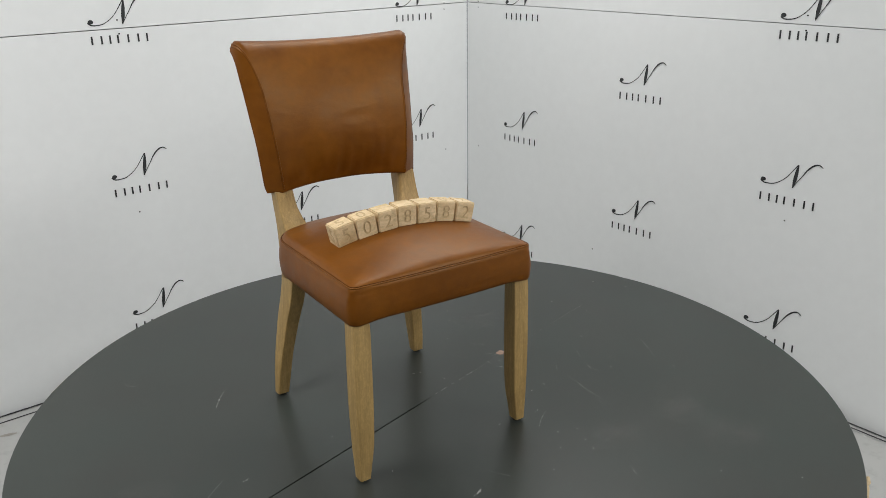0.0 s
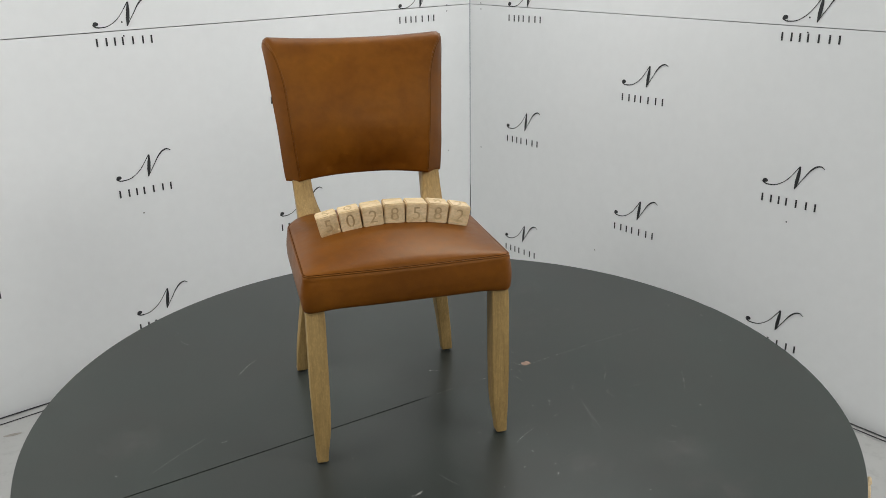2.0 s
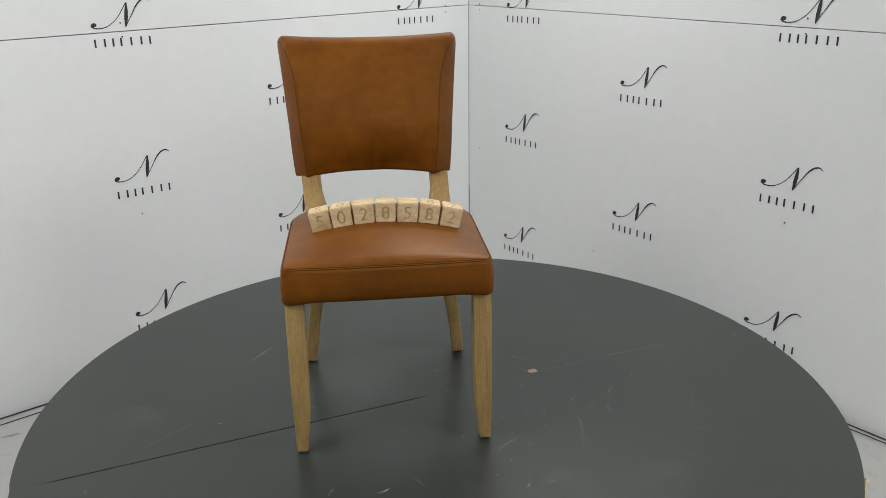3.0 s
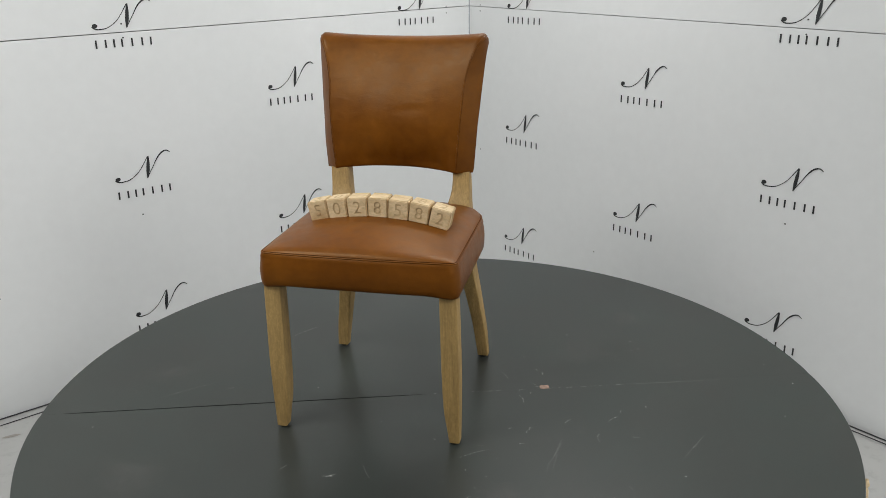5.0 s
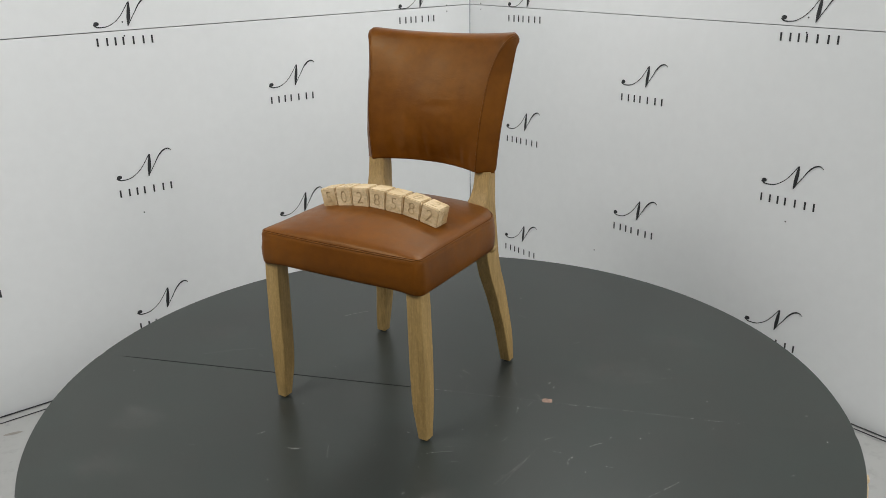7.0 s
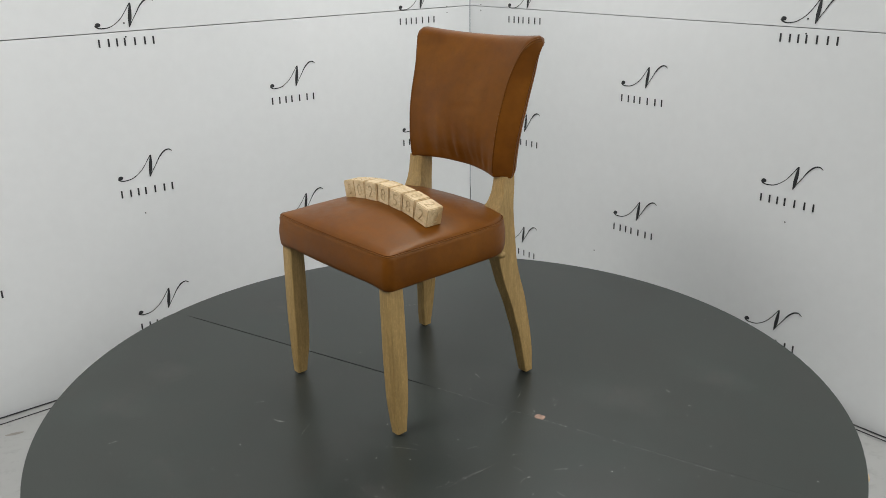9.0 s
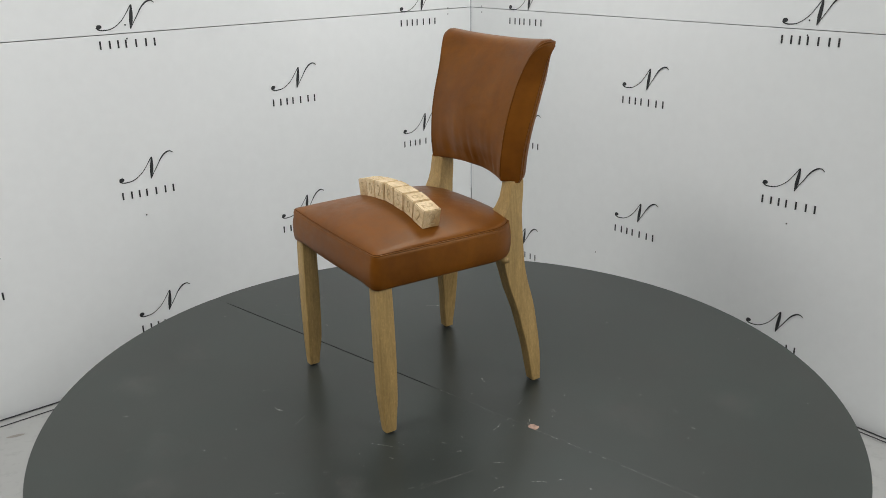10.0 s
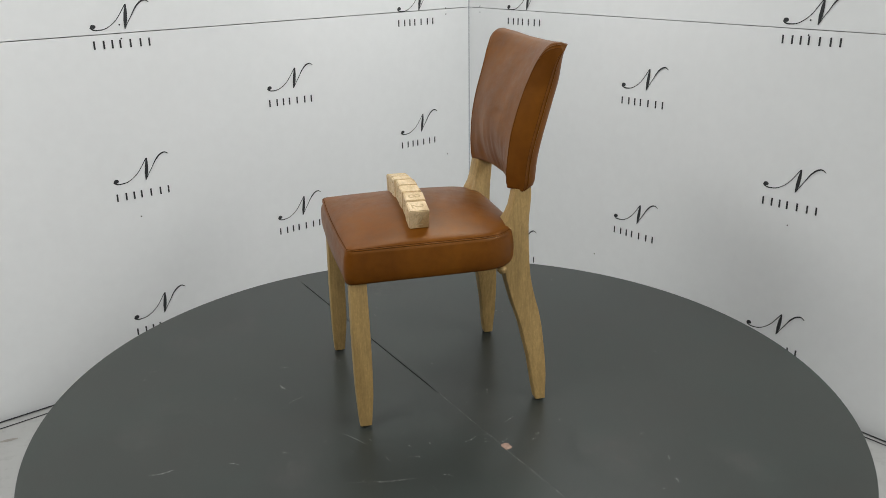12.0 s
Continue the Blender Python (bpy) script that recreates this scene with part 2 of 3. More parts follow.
wall_r, FRAME_R = studio_wall("wall_right", TO_RIGHT, 0.0025, 0.0011)


def ribbon(bm, line, widths, m, lift):
    """A flat printed stroke on the wall plane, as thick as paint."""
    pts = smooth_line([(x, 0, z) for x, z in line], 22)
    ws = np.interp(np.linspace(0, 1, 22), np.linspace(0, 1, len(widths)), widths)
    left, right = [], []
    for i, q in enumerate(pts):
        d = (pts[min(i + 1, 21)] - pts[max(i - 1, 0)]).normalized()
        nrm = Vector((-d.z, 0, d.x)) * ws[i] / 2
        left.append(q + nrm)
        right.append(q - nrm)
    vs = [[bm.verts.new(m @ (q + Vector((0, lift, 0)))) for q in row] for row in (left, right)]
    for i in range(21):
        bm.faces.new((vs[0][i], vs[0][i + 1], vs[1][i + 1], vs[1][i]))


def wall_mark(m, wall, centre, base, mirrored):
    """The printed mark: a sweeping stroke over seven short bars."""
    s = 1.042
    sign = -1 if mirrored else 1
    local = m @ pose(centre - sign * 0.111, 0, base) @ Matrix.Diagonal((sign * s, 1, s, 1))
    sweep = local @ pose(0.011, 0, -0.001) @ Matrix.Diagonal((1.06, 1, 0.845, 1))
    thing = tagged(new("printed_mark"), "black sweeping printed mark over a row of short bars", "printed mark", "marks printed on the wall")
    bm = bmesh.new()
    ribbon(bm, [(-0.006, 0.090), (0.002, 0.080), (0.018, 0.0775), (0.0465, 0.084), (0.081, 0.115), (0.117, 0.176)], [0.006, 0.0045, 0.003, 0.0028, 0.0028, 0.0035], sweep, 0.0009)
    ribbon(bm, [(0.1185, 0.177), (0.1155, 0.145), (0.111, 0.105), (0.107, 0.078)], [0.004, 0.0115, 0.0125, 0.003], sweep, 0.0013)
    ribbon(bm, [(0.107, 0.078), (0.120, 0.105), (0.134, 0.131), (0.150, 0.162), (0.168, 0.184), (0.186, 0.191), (0.199, 0.181)], [0.0026, 0.0026, 0.0028, 0.0036, 0.0055, 0.0065, 0.0025], sweep, 0.0017)
    ring = [bm.verts.new(sweep @ Vector((0.003 + 0.009 * math.cos(w), 0.0011, 0.0925 + 0.0085 * math.sin(w)))) for w in np.linspace(0, 2 * math.pi, 14, endpoint=False)]
    bm.faces.new(ring)
    part("sweep", bm, INK, thing, smooth=False)
    for x0, x1 in ((0, 0.020), (0.036, 0.051), (0.066, 0.080), (0.092, 0.110), (0.128, 0.147), (0.164, 0.184), (0.199, 0.213)):
        bm = bmesh.new()
        mid = (x0 + x1) / 2
        box(bm, mid - 0.0030, mid + 0.0030, 0.0003, 0.0012, 0.0, 0.0285)
        bmesh.ops.transform(bm, matrix=local, verts=bm.verts)
        part("bar", bm, INK, thing, smooth=False)
    return thing


for centre, rows in ((0.337, (0.829, 0.250)), (1.036, (0.537, -0.039)), (1.724, (0.829, 0.250, -0.322)), (2.412, (0.537, -0.039))):
    for base in rows:
        wall_mark(FRAME_L, wall_l, centre, base, True)
for centre, rows in ((0.383, (0.829, 0.250, -0.322)), (1.081, (0.537, -0.039)), (1.764, (0.829, 0.243, -0.322))):
    for base in rows:
        wall_mark(FRAME_R, wall_r, centre, base, False)


def screw_hole(m, wall, a, z):
    bm = bmesh.new()
    bmesh.ops.create_circle(bm, cap_ends=True, segments=10, radius=0.0032, matrix=m @ pose(a, 0.0012, z, 90))
    part("screw_hole", bm, HOLE, wall, "small dark screw hole", smooth=False)


for a, z in ((0.151, 0.900), (0.151, 0.872), (0.151, 0.178), (1.724, 0.912), (1.724, 0.862), (1.744, 0.174)):
    screw_hole(FRAME_L, wall_l, a, z)
for a, z in ((0.083, 0.905), (0.083, 0.877), (0.086, 0.186), (1.755, 0.912), (1.755, 0.862), (1.770, 0.183), (0.874, -0.17)):
    screw_hole(FRAME_R, wall_r, a, z)

bm = bmesh.new()
box(bm, -6, 6, -6.5, 4, FLOOR - 0.1, FLOOR)
tagged(part("floor", bm, CONCRETE, smooth=False), "light grey scuffed studio floor", "floor", kind="structure")
# added above the view to close the room and bounce the lamps
bm = bmesh.new()
box(bm, -6, 6, -6.5, 4, CEILING, CEILING + 0.1)
tagged(part("ceiling", bm, CEIL, smooth=False), "plain white ceiling out of view, added to close the studio", "ceiling", kind="structure")
# added walls out of view: white to the east, grey elsewhere for less bounce
for wname, x0, x1, y0, y1 in (("wall_back", -6, 6, -6.5, -6.4), ("wall_side_west", -6, -5.9, -6.4, 4), ("wall_side_east", 5.9, 6, -6.4, 4)):
    bm = bmesh.new()
    box(bm, x0, x1, y0, y1, FLOOR, CEILING)
    tagged(part(wname, bm, CEIL if wname == "wall_side_east" else DIM, smooth=False), "plain wall out of view, added to close the studio and bounce light", "wall", kind="structure")


def floor_cable(m, line, radius, label):
    bm = bmesh.new()
    tube(bm, [m @ q for q in smooth_line(line, 30)], radius, 6)
    return tagged(part("cable", bm, CABLE), label, "cable")


floor_cable(FRAME_R, [(0.9, 0.03, FLOOR + 0.008), (1.5, 0.035, FLOOR + 0.008), (1.9, 0.05, FLOOR + 0.008), (2.3, 0.04, FLOOR + 0.008), (3.2, 0.06, FLOOR + 0.006)], 0.0024, "black cable lying along the foot of the wall")
floor_cable(FRAME_R, [(0.9, 0.012, FLOOR + 0.005), (2.0, 0.011, FLOOR + 0.005), (3.2, 0.012, FLOOR + 0.005)], 0.0027, "thin black cable tucked into the foot of the wall")
floor_cable(FRAME_L, [(0.9, 0.010, FLOOR + 0.005), (2.0, 0.010, FLOOR + 0.005), (3.2, 0.010, FLOOR + 0.005)], 0.0027, "thin black cable tucked into the foot of the wall")


bm = bmesh.new()
tube(bm, [FRAME_L @ q for q in smooth_line([(1.2, 0.050, FLOOR + 0.002), (1.7, 0.042, FLOOR + 0.002), (2.2, 0.052, FLOOR + 0.002), (3.2, 0.060, FLOOR + 0.002)], 24)], 0.002, 5)
tagged(part("wire", bm, CABLE), "thin dark wire lying loose beside the wall", "wire")
bm = bmesh.new()
bm.faces.new([bm.verts.new((-1.59 + 0.03 * math.cos(w), 0.631 + 0.010 * math.sin(w) + 0.012 * math.cos(w), FLOOR + 0.001)) for w in np.linspace(0, 6.283, 12, endpoint=False)])
tagged(part("floor_stain", bm, plain("brown_stain", (0.30, 0.28, 0.25), 0.7), smooth=False), "small brown smear on the grey floor", "stain", kind="structure")


def wooden_batten():
    bm = bmesh.new()
    rings = []
    for z, w in ((FLOOR, 0.008), (-0.11, 0.008), (-0.09, 0.006), (-0.082, 0.004), (-0.074, 0.0065), (-0.06, 0.003)):
        rings.append([(1.018 + x, -0.334 + y, z) for x, y in rounded(-w, w, -w, w, w * 0.4)])
    skin(bm, rings, cap=True)
    return tagged(part("wooden_batten", bm, BEECH), "slim pale wooden batten standing beside the turntable", "batten")


wooden_batten()


# ---- turntable ----
RADIUS = 1.061
turntable = tagged(new("turntable"), "large round grey painted turntable, scuffed and joined across the middle", "turntable")


def half_top(side):
    gap = lambda x: 0.0021 if -0.955 < x < -0.03 else 0.00012
    pts = []
    for x in np.linspace(-RADIUS + 0.002, RADIUS - 0.002, 40):
        pts.append((x, side * gap(x)))
    for k in range(1, 120):
        w = math.pi * k / 120
        pts.append((RADIUS * math.cos(w), side * RADIUS * math.sin(w)))
    # the disc is mounted a centimetre off its axis
    pts = [(x - 0.0075, y + 0.0107 * min(1, abs(y) / 0.3)) for x, y in pts]
    bm = bmesh.new()
    skin(bm, [[(x, y, -0.028) for x, y in pts], [(x, y, -0.0015) for x, y in pts], [(x * 0.9988, y * 0.9988 if abs(y) > 0.01 else y, 0.0) for x, y in pts]], cap=True)
    return part("half_top", bm, TABLETOP, turntable, smooth=False)


half_top(1)
half_top(-1)
bm = bmesh.new()
bmesh.ops.create_cone(bm, cap_ends=True, segments=72, radius1=0.98, radius2=0.98, depth=0.04, matrix=pose(0, 0, -0.05))
part("carrier", bm, RUBBER, turntable, "dark carrier under the top")

bm = bmesh.new()
bmesh.ops.create_cone(bm, cap_ends=True, segments=72, radius1=0.8, radius2=0.8, depth=-FLOOR - 0.07, matrix=pose(0, 0, (FLOOR - 0.07) / 2))
tagged(part("plinth", bm, RIM), "grey drum standing under the turntable", "plinth")

rng = random.Random(7)


def scratch(bm, a, b, width, bend=0.006):
    a, b = Vector((*a, 0.0005)), Vector((*b, 0.0005))
    side = (b - a).cross(Vector((0, 0, 1))).normalized()
    mid = (a + b) / 2 + side * rng.uniform(-bend, bend)
    line = smooth_line([a, mid, b], 14)
    rows = []
    for i, q in enumerate(line):
        w = width * (0.35 + 0.65 * math.sin(math.pi * (i + 0.4) / 14)) * rng.uniform(0.5, 1.2) / 2
        rows.append((bm.verts.new(q + side * w), bm.verts.new(q - side * w)))
    for (p, q), (r, s) in zip(rows, rows[1:]):
        bm.faces.new((p, r, s, q))


def scuff(bm, x, y, rx, ry, count, width):
    for _ in range(count):
        px, py = x + rng.gauss(0, rx / 2), y + rng.gauss(0, ry / 2)
        w, ln = rng.uniform(0, 6.28), rng.uniform(0.006, 0.03)
        scratch(bm, (px, py), (px + ln * math.cos(w), py + ln * math.sin(w)), width * rng.uniform(0.5, 1.4), 0.003)


bm = bmesh.new()
for ax, ay, bx, by, w in (
        (-0.769, 0.059, -0.620, 0.133, 0.0018), (-0.436, 0.410, -0.368, 0.467, 0.0042), (-0.211, -0.315, -0.194, -0.374, 0.0016),
        (0.284, -0.249, 0.229, -0.387, 0.0007), (-0.516, 0.726, -0.505, 0.686, 0.0022), (0.016, -0.311, 0.095, -0.281, 0.0020),
        (0.030, 0.125, 0.060, 0.106, 0.0030), (0.414, -0.194, 0.445, -0.170, 0.0026), (0.630, -0.282, 0.550, -0.366, 0.0014),
        (0.217, -0.076, 0.212, -0.034, 0.0024), (0.196, 0.046, 0.185, 0.106, 0.0015), (0.210, -0.394, 0.290, -0.230, 0.0008),
        (0.370, -0.279, 0.380, -0.239, 0.0018), (-0.304, -0.350, -0.272, -0.344, 0.0060), (-0.067, -0.769, -0.054, -0.711, 0.0042),
        (0.328, -0.229, 0.350, -0.231, 0.0018), (0.602, 0.252, 0.619, 0.244, 0.0024)):
    scratch(bm, (ax, ay), (bx, by), w)
x = -0.02
while x < 0.78:
    ln = rng.uniform(0.008, 0.035)
    scratch(bm, (x, rng.uniform(-0.0012, 0.0008) - 0.012 * x), (x + ln, rng.uniform(-0.0012, 0.0008) - 0.012 * x), 0.0021, 0.001)
    x += ln * rng.uniform(1.0, 2.0)
for x, y, rx, ry, c in ((0.322, -0.551, 0.08, 0.06, 6), (0.102, -0.459, 0.08, 0.06, 5), (0.15, -0.226, 0.15, 0.10, 6), (0.28, 0.09, 0.02, 0.02, 3), (0.26, 0.0, 0.04, 0.02, 6), (0.5, -0.35, 0.3, 0.3, 6), (-0.3, -0.4, 0.4, 0.4, 7), (0.4, 0.3, 0.4, 0.4, 10), (-0.783, 0.206, 0.03, 0.03, 2), (-0.755, -0.305, 0.035, 0.03, 3)):
    scuff(bm, x, y, rx, ry, c, 0.0022)
for _ in range(190):
    r, w = 1.0 * math.sqrt(rng.random()), rng.uniform(0, 6.283)
    x, y = r * math.cos(w), r * math.sin(w)
    if rng.random() > 0.35 + 0.65 * math.exp(-((x - 0.3) / 0.35) ** 2 - ((y + 0.35) / 0.3) ** 2):
        continue
    ln, w = rng.uniform(0.002, 0.009), rng.uniform(0, 6.283)
    scratch(bm, (x, y), (x + ln * math.cos(w), y + ln * math.sin(w)), rng.uniform(0.0015, 0.0038), 0.001)
tagged(part("scratching", bm, SCRATCH, turntable, "pale scratches in the grey paint", smooth=False), kind="stuff")

for x, y, rx, ry in ((-0.778, 0.220, 0.10, 0.08), (-0.750, -0.298, 0.10, 0.08), (-0.712, -0.503, 0.10, 0.08), (-0.370, -0.648, 0.10, 0.08), (0.321, -0.560, 0.11, 0.08), (0.286, -0.708, 0.12, 0.08), (0.11, -0.48, 0.09, 0.08), (0.637, 0.445, 0.12, 0.08), (0.45, 0.204, 0.14, 0.10), (-0.25, -0.75, 0.10, 0.07)):
    bm = bmesh.new()
    ring = [bm.verts.new((x + rx * math.cos(w) * rng.uniform(0.9, 1.1), y + ry * math.sin(w) * rng.uniform(0.9, 1.1), 0.0003)) for w in np.linspace(0, 6.283, 15, endpoint=False)]
    bm.faces.new(ring)
    part("scuff", bm, HAZE, turntable, "faint dusty scuff", smooth=False)

bm = bmesh.new()
bm.faces.new([bm.verts.new((0.288 + 1.2 * dx, 0.004 + 1.2 * dy, 0.0007)) for dx, dy in ((-0.010, -0.006), (-0.004, -0.0095), (0.006, -0.008), (0.0115, -0.0085), (0.012, 0.004), (0.0095, 0.0085), (0.001, 0.0075), (-0.005, 0.0095), (-0.010, 0.005))])
part("chip", bm, PRIMER, turntable, "chipped patch showing bare pinkish board", smooth=False)


# ---- chair ----
chair = tagged(new("dining_chair"), "tan leather dining chair with pale oak legs, standing on the turntable", "chair")


def ease(a, b, v):
    w = min(1, max(0, (v - a) / (b - a)))
    return w * w * (3 - 2 * w)


def lean(z):
    """The upper frame stands a centimetre off true."""
    return -0.014 * min(1, max(0, (z - 0.38) / 0.25))


def loft_leg(name, sections, mirror, soften=0.0, radius=0.0035, stand=(0.0, 0.0)):
    """Sections of z, x inner, x outer, y front, y rear; stand: how far the foot is off its place."""
    z = [s[0] for s in sections]
    steps = np.linspace(z[0], z[-1], 26)
    cols = [smooth_line([(s[0], s[k], 0) for s in sections], 120) for k in range(1, 5)]
    rings = []
    for h in steps:
        xi, xo, yf, yr = [np.interp(h, [q.x for q in c], [q.y for q in c]) for c in cols]
        ring = []
        for x, y in rounded(xi, xo, yf, yr, radius, 3, radius + soften * min(1, max(0, (h - 0.40) / 0.1))):
            # the inner front corner of a rear post swells where it meets the seat
            swell = soften * 2.6 * math.exp(-((h - 0.465) / 0.05) ** 2)
            x -= swell * (1 - (y - yf) / (yr - yf)) * (x < (xi + xo) / 2)
            if soften:
                flare = 0.012 * math.exp(-((h - 0.478) / 0.026) ** 2) * (1 - (y - yf) / (yr - yf))
                y += (0.0085 - 0.0025 * mirror) * ease(0.03, 0.26, h) * (0.6 + 0.4 * (y - yf) / (yr - yf)) - 0.0055 * (1 - ease(0.02, 0.22, h)) - flare
            off = max(0, 1 - h / 0.4)
            ring.append((mirror * x + lean(h) + stand[0] * off, y + stand[1] * off, h))
        rings.append(ring)
    bm = bmesh.new()
    skin(bm, rings, cap=True)
    leg = part(name, bm, OAK, chair)
    leg.data.set_sharp_from_angle(angle=radians(24))
    bm = bmesh.new()
    s = sections[0]
    bmesh.ops.create_cone(bm, cap_ends=True, segments=16, radius1=0.0105, radius2=0.0105, depth=s[0] + 0.002, matrix=pose(mirror * (s[1] + s[2]) / 2 + stand[0], (s[3] + s[4]) / 2 - (0.0055 if soften else 0) + stand[1], s[0] / 2 + 0.001))
    part("foot_glide", bm, RUBBER, leg, "black foot glide", smooth=False)
    return leg


for side in (-1, 1):
    loft_leg("front_leg", [(0.0065, 0.2145, 0.2405, -0.2545, -0.2245), (0.04, 0.2105, 0.2405, -0.2565, -0.2215), (0.10, 0.2025, 0.2408, -0.2585, -0.2165),
                           (0.20, 0.1985, 0.2408, -0.2595, -0.2150), (0.30, 0.1965, 0.2385, -0.2590, -0.2150), (0.37, 0.195, 0.2370, -0.2580, -0.2160), (0.42, 0.195, 0.2340, -0.2560, -0.2160)], side, stand=(0.005, 0.0) if side < 0 else (-0.002, 0.005))
    loft_leg("rear_leg", [(0.0065, 0.199, 0.230, 0.2285, 0.2555), (0.070, 0.192, 0.2255, 0.2180, 0.257), (0.125, 0.185, 0.219, 0.2075, 0.252), (0.170, 0.178, 0.213, 0.195, 0.2455),
                          (0.210, 0.171, 0.208, 0.186, 0.240), (0.250, 0.1645, 0.203, 0.174, 0.233), (0.285, 0.159, 0.1995, 0.163, 0.224), (0.331, 0.156, 0.197, 0.151, 0.214),
                          (0.381, 0.148, 0.1965, 0.142, 0.208), (0.45, 0.149, 0.197, 0.147, 0.207), (0.500, 0.149, 0.197, 0.156, 0.209), (0.530, 0.149, 0.197, 0.163, 0.212), (0.555, 0.149, 0.197, 0.168, 0.2145), (0.580, 0.149, 0.197, 0.173, 0.215)], side, 0.009, stand=(-0.005, -0.004) if side < 0 else (0.002, 0.003))
    bm = bmesh.new()
    box(bm, min(side * 0.20, side * 0.226), max(side * 0.20, side * 0.226), 0.122, 0.143, 0.376, 0.391, 0.002)
    part("corner_block", bm, OAK, chair)


def seat_outline(step=7):
    pts = []
    for cx, cy, r, a in ((0.2425, -0.266, 0.021, 270), (0.242, 0.189, 0.116, 0), (-0.242, 0.192, 0.108, 90), (-0.2425, -0.266, 0.021, 180)):
        ox = cx - math.copysign(r, cx)
        oy = cy - math.copysign(r, cy)
        n = step if r < 0.1 else 14
        for k in range(n + 1):
            w = radians(a + 90 * k / n)
            pts.append(Vector((ox + r * math.cos(w), oy + r * math.sin(w), 0)))
    out = []
    for i, q in enumerate(pts):
        b = pts[(i + 1) % len(pts)]
        n = max(1, int((b - q).length / 0.02))
        out += [q.lerp(b, k / n) for k in range(n)]
    return [Vector((q.x, q.y - 0.006 * max(0, 1 - (q.x / 0.238) ** 2) * (q.y < -0.2), 0)) for q in out]


OUT = seat_outline()
MID = Vector((0, -0.04, 0))


def inset(amount):
    out = []
    for i, q in enumerate(OUT):
        d = (OUT[(i + 1) % len(OUT)] - OUT[i - 1]).normalized()
        out.append(q - Vector((d.y, -d.x, 0)) * amount)
    return out


def ring_at(amount, z):
    return [Vector((q.x, q.y, z(q) if callable(z) else z)) for q in inset(amount)]


def folds(ring, depth):
    """Small folds, deepest where the leather is gathered round the front corners."""
    out = []
    for q in ring:
        deep = depth * (1 + 4.0 * math.exp(-((abs(q.x) - 0.235) ** 2 + (q.y + 0.26) ** 2) / 0.05 ** 2))
        out.append(q + Vector((0, 0, deep * 1.5 * noise.noise(q * 45))) - Vector((q.x, q.y, 0)).normalized() * deep * (0.5 + noise.noise(q * 60)))
    return out


def low(q):
    return 0.3985 - 0.0055 * max(0, min(1, (abs(q.x) - 0.17) / 0.05))


bm = bmesh.new()
skin(bm, [ring_at(0.035, lambda q: low(q) + 0.003), ring_at(0.008, lambda q: low(q)), ring_at(0.0025, lambda q: low(q) + 0.002), ring_at(0.0, lambda q: low(q) + 0.007),
          ring_at(-0.002, 0.415), ring_at(-0.0025, 0.435), folds(ring_at(-0.0015, 0.453), 0.0007), folds(ring_at(0.0002, 0.462), 0.0013), folds(ring_at(0.0010, 0.469), 0.0010), ring_at(0.003, 0.476), ring_at(0.0075, 0.4812)])
part("seat_border", bm, LEATHER, chair)
RIMLINE = ring_at(0.008, 0.4818)
rings = [RIMLINE]


def seat_top(q, k):
    """A point of the crowned top, k of the way from the rim to the middle."""
    w = MID + (q - MID) * (1 - k)
    crown = max(0, 1 - (w.x / 0.240) ** 2) * max(0, 1 - ((w.y + 0.037) / 0.232) ** 2) ** 0.8
    return Vector((w.x, w.y, 0.4818 + 0.0032 * min(1, k / 0.06) + 0.0435 * crown))


for k in (0.012, 0.03, 0.06, 0.10, 0.15, 0.21, 0.28, 0.36, 0.45, 0.55, 0.65, 0.75, 0.85, 0.94):
    rings.append([seat_top(q, k) for q in RIMLINE])
bm = bmesh.new()
vs = skin(bm, rings)
bm.faces.new(vs[-1])
part("seat_top", bm, LEATHER, chair)
bm = bmesh.new()
tube(bm, [q + Vector((0, 0, 0.0008)) for q in ring_at(0.0075, 0.4812)], 0.0009, 5, True)
part("seat_seam", bm, SEAM, chair, "dark stitched seam")
bm = bmesh.new()
tube(bm, ring_at(0.0052, 0.4796), 0.0017, 6, True)
part("seat_welt", bm, LEATHER, chair, "raised leather welt along the seam")
bm = bmesh.new()
bm.faces.new([bm.verts.new(q) for q in ring_at(0.034, 0.3995)])
part("seat_underside", bm, FELT, chair, "black underside cloth", smooth=False)

# backrest: seams of (half width, y, z) at the side, from the foot up
FRONT = smooth_line([(0.167, 0.175, 0.5765), (0.1675, 0.167, 0.577), (0.168, 0.1638, 0.581), (0.1688, 0.163, 0.594), (0.171, 0.162, 0.621), (0.1735, 0.163, 0.650), (0.178, 0.169, 0.708), (0.1825, 0.181, 0.764), (0.187, 0.197, 0.818),
                     (0.193, 0.2075, 0.848), (0.2015, 0.217, 0.874), (0.211, 0.2265, 0.897), (0.223, 0.2375, 0.917), (0.232, 0.252, 0.929), (0.2365, 0.270, 0.931)], 80)
REAR = smooth_line([(0.211, 0.191, 0.5765), (0.213, 0.1945, 0.586), (0.218, 0.199, 0.650), (0.221, 0.209, 0.703), (0.2255, 0.221, 0.754), (0.2295, 0.2335, 0.805), (0.234, 0.247, 0.855), (0.2365, 0.261, 0.900), (0.2375, 0.274, 0.928)], 34)
SHIFT = -0.015


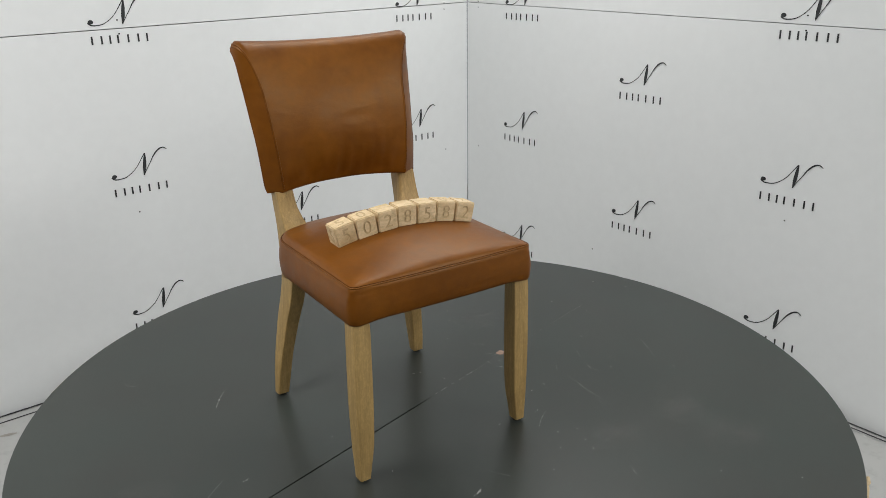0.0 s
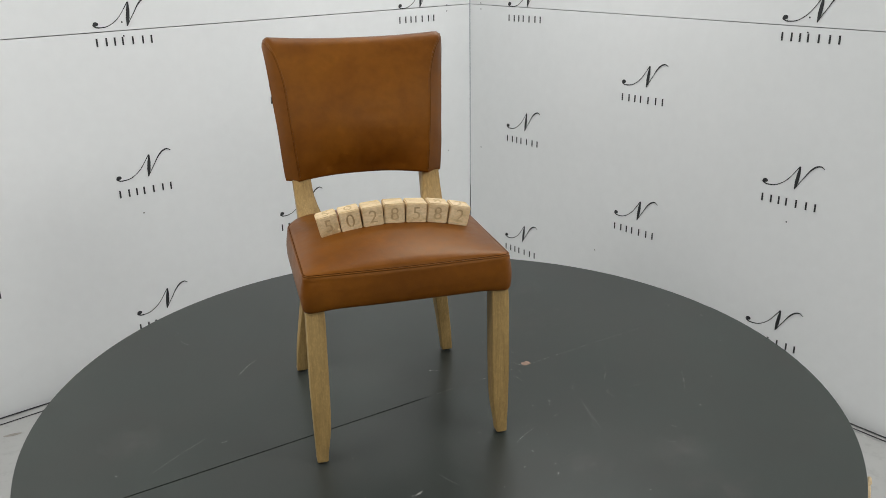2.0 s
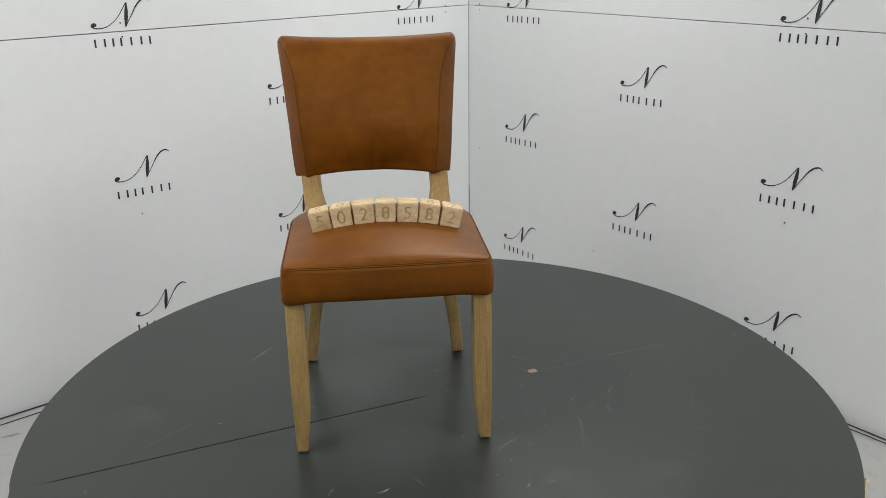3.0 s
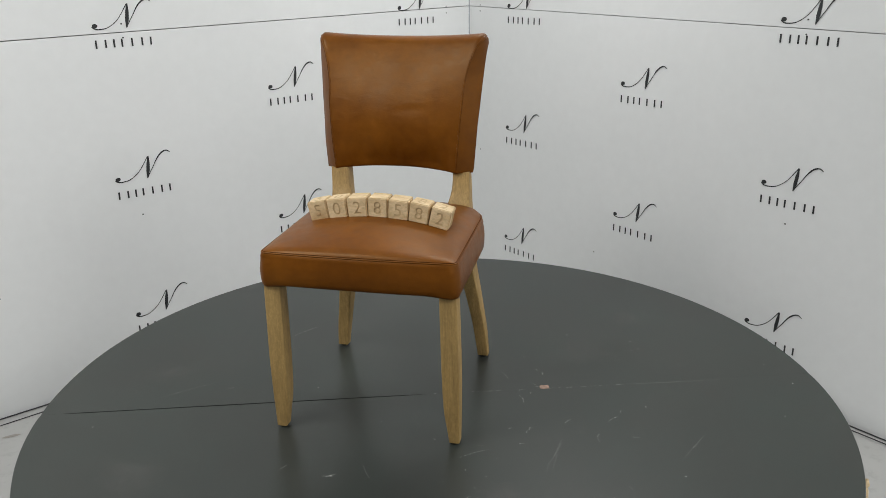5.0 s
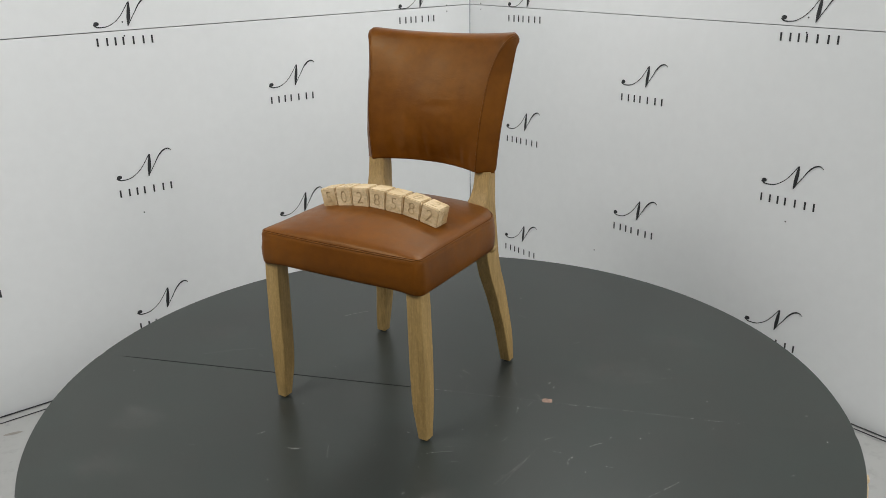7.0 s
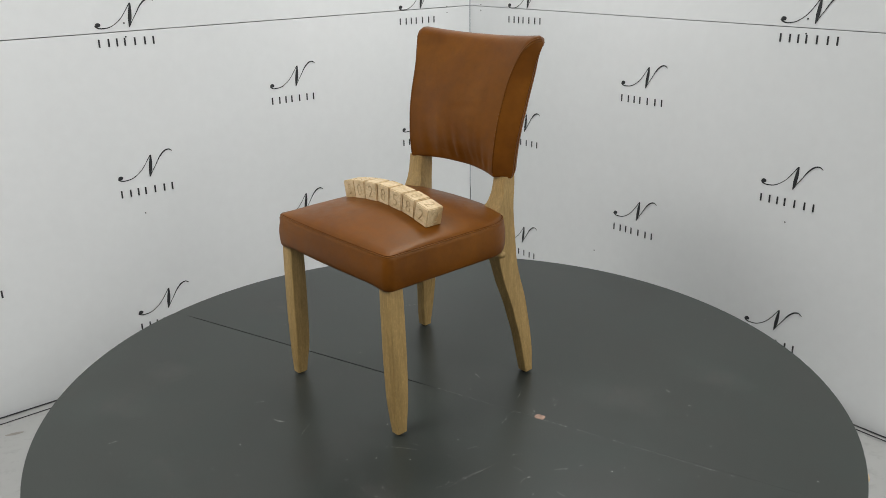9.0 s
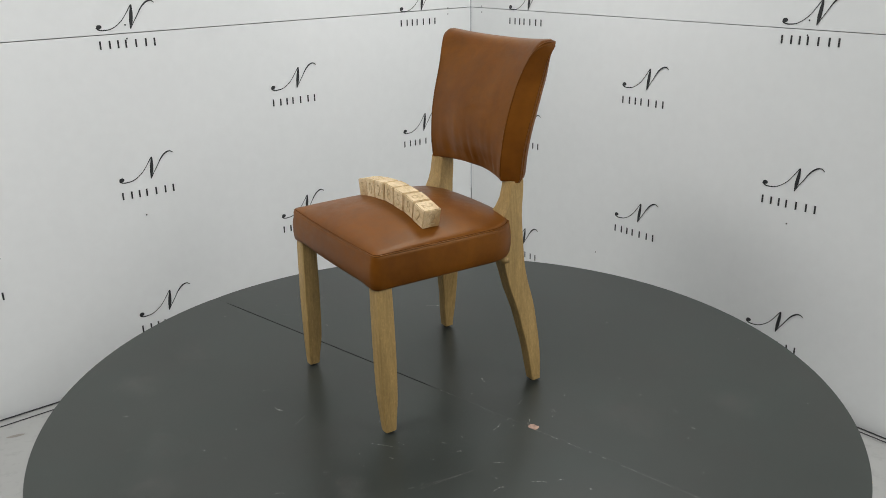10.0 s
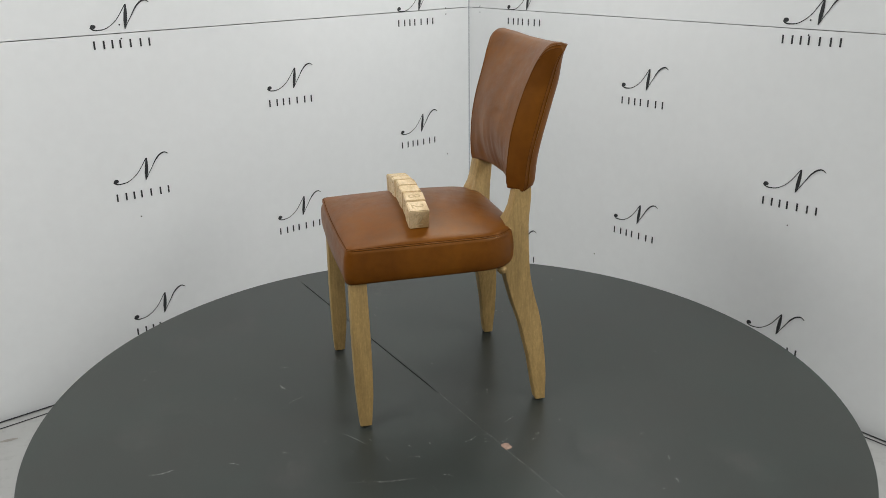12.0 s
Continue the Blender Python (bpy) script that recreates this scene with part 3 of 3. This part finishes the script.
def back_point(q, u, front):
    f = min(1, max(0, (q.z - 0.575) / 0.355))
    hollow = 1 - abs(u) ** 2.3
    if front:
        belly = max(0, math.sin(math.pi * f ** 0.78)) ** 1.3
        y = q.y + (0.030 - 0.010 * ease(0.0, 0.36, f)) * hollow - 0.021 * (1 - u * u) * belly
        y += 0.004 * hollow * ease(0.66, 0.94, f)
        calm = 1 - ease(0.72, 0.96, f)
        if calm > 0:
            soft = noise.noise(Vector((u * 1.9, f * 2.6, 3.1)))
            pucker = noise.noise(Vector((u * 11.0, f * 2.5, 8.4))) * math.exp(-(f / 0.24) ** 2)
            crease = math.exp(-((f - 0.47 - 0.04 * u) / 0.032) ** 2 - ((u - 0.22) / 0.22) ** 2) - 0.6 * math.exp(-((f - 0.36) / 0.05) ** 2 - ((u - 0.30) / 0.35) ** 2)
            y += calm * hollow * (0.0036 * soft + 0.0082 * ease(0.0, 0.1, f) * pucker + 0.0017 * crease)
    else:
        fade = max(0, (f - 0.72) / 0.28)
        y = q.y + (0.037 - 0.015 * fade * fade * (3 - 2 * fade)) * (1 - abs(u) ** 20) * min(1, f * 12 + 0.55) + 0.006 * hollow
    y += 0.005 * (1 - u)
    top = max(0, (f - 0.8) / 0.2)
    base = max(0, (0.2 - f) / 0.2)
    left = 0.009 * max(0, -u) * front * (1 - f ** 6)
    slim = 1 if front else 0.986 + 0.014 * ease(0.75, 1.0, f)
    return Vector((u * q.x * slim + SHIFT - left, y, q.z + 0.0085 * ease(0.7, 1.0, f) - (0 if front else 0.008 * top * top * abs(u) ** 8) - 0.0115 * hollow * top + 0.007 * hollow * base - 0.015 * top ** 2 * max(0, (abs(u) - 0.94) / 0.06) ** 2))


US = np.sin(np.linspace(-1, 1, 61) * math.pi / 2)
bm = bmesh.new()
skin(bm, [[back_point(q, u, True) for u in US] for q in FRONT], closed=False)
part("backrest_front", bm, LEATHER, chair, "creased tan leather front")
bm = bmesh.new()
skin(bm, [[back_point(q, u, False) for u in US] for q in REAR], closed=False)
part("backrest_rear", bm, LEATHER, chair)
bm = bmesh.new()
skin(bm, [[back_point(FRONT[0], u, True) for u in US], [back_point(REAR[0], u, False) for u in US]], closed=False)
part("backrest_base", bm, LEATHER, chair)
bm = bmesh.new()
skin(bm, [[back_point(FRONT[-1], u, True) for u in US], [back_point(REAR[-1], u, False) for u in US]], closed=False)
part("backrest_top", bm, LEATHER, chair)
REAR_EVEN = smooth_line([tuple(q) for q in REAR], 80)
for side in (-1, 1):
    bm = bmesh.new()
    rows = []
    for a, b in zip(FRONT, REAR_EVEN):
        p, q = back_point(a, side, True), back_point(b, side, False)
        wide = (p - q).length
        rows.append([p.lerp(q, k / 6) + Vector((side * 0.05 * wide * math.sin(math.pi * k / 6), 0, 0)) for k in range(7)])
    skin(bm, rows, closed=False)
    part("backrest_side", bm, LEATHER, chair)
    for line, front in ((FRONT[4:], True), (REAR, False)):
        bm = bmesh.new()
        tube(bm, [back_point(q, side, front) + Vector((side * 0.0001, 0, 0)) for q in line], 0.0006, 6)
        part("backrest_seam", bm, SEAM, chair, "dark stitched seam")
        bm = bmesh.new()
        tube(bm, [back_point(q, side * 0.985, front) + Vector((0, 0.0002 if front else -0.0002, 0)) for q in line], 0.0019, 6)
        part("backrest_welt", bm, LEATHER, chair, "raised leather welt beside the seam")


# ---- number blocks ----
SIDE = 0.0497
LINE = [(-0.1725, 0.5035), (-0.122, 0.5145), (-0.071, 0.5225), (-0.020, 0.5265), (0.031, 0.5255), (0.083, 0.5220), (0.134, 0.5145), (0.184, 0.5030)]


def digit_mesh(text, m):
    curve = bpy.data.curves.new("digit", "FONT")
    curve.body, curve.size, curve.align_x, curve.extrude = text, 0.045, "CENTER", 0.0021
    ob = bpy.data.objects.new("digit", curve)
    me = bpy.data.meshes.new_from_object(ob)
    me.transform(m)
    bpy.data.objects.remove(ob)
    bpy.data.curves.remove(curve)
    return me


def number_block(digit, sides):
    h = SIDE / 2
    drop = -0.0155
    places = [pose(0, -h, h, 90) @ pose(0, drop, 0)]
    if "plain" not in sides:
        places.append(pose(0, 0, SIDE + 0.0014) @ pose(0, drop, 0))
    if "right" in sides:
        places.append(pose(h, 0, h, 90, 0, 90) @ pose(0, drop, 0))
    if "left" in sides:
        places.append(pose(-h, 0, h, 90, 0, -90) @ pose(0, drop, 0))
    cutter_bm = bmesh.new()
    for m in places:
        me = digit_mesh(digit, m)
        cutter_bm.from_mesh(me)
        bpy.data.meshes.remove(me)
    bmesh.ops.remove_doubles(cutter_bm, verts=cutter_bm.verts, dist=1e-5)
    bmesh.ops.recalc_face_normals(cutter_bm, faces=cutter_bm.faces)
    cutter_me = bpy.data.meshes.new("cutter")
    cutter_bm.to_mesh(cutter_me)
    cutter_bm.free()
    cutter_me.materials.append(GROOVE)
    cutter = new("cutter", cutter_me)
    bm = bmesh.new()
    box(bm, -h, h, -h, h, 0, SIDE, 0.0022)
    ob = part("number_block", bm, BEECH, smooth=False)
    ob.data.materials.append(GROOVE)
    cut = ob.modifiers.new("engraving", "BOOLEAN")
    cut.operation, cut.object, cut.solver = "DIFFERENCE", cutter, "EXACT"
    cut.material_mode = "TRANSFER"
    bpy.context.view_layer.update()
    done = bpy.data.meshes.new_from_object(ob.evaluated_get(bpy.context.evaluated_depsgraph_get()))
    ob.modifiers.clear()
    ob.data = done
    bpy.data.objects.remove(cutter)
    return tagged(ob, "pale beech cube engraved with the digit " + digit + ", on the seat", "wooden block", "row of number blocks")


BLOCKS = []
for i, digit in enumerate("5028582"):
    (xa, za), (xb, zb) = LINE[i], LINE[i + 1]
    slope = math.degrees(math.atan2(zb - za, xb - xa))
    block = number_block(digit, "left" if i == 0 else "right" if i == 6 else "plain" if i in (2, 3, 4) else "")
    jig = (1.2, -1.0, 1.6, -0.6, 0.9, -1.5, 0.8)[i]
    BLOCKS.append((block, pose((xa + xb) / 2, -0.0895 - 0.020 * (xa + xb) + SIDE / 2 + (0.001, -0.001, -0.002, 0.001, 0.0, 0.0015, -0.0005)[i], (za + zb) / 2 - 0.001, 0, -slope, jig * 1.0 - 2.2)))


def motions():
    def rows(m):
        return [(t, pose(0, 0, 0, 0, 0, a) @ m) for t, a in TURN]
    walk(turntable, rows(Matrix.Identity(4)))
    walk(chair, rows(CHAIR))
    for block, m in BLOCKS:
        walk(block, rows(CHAIR @ m))


motions()
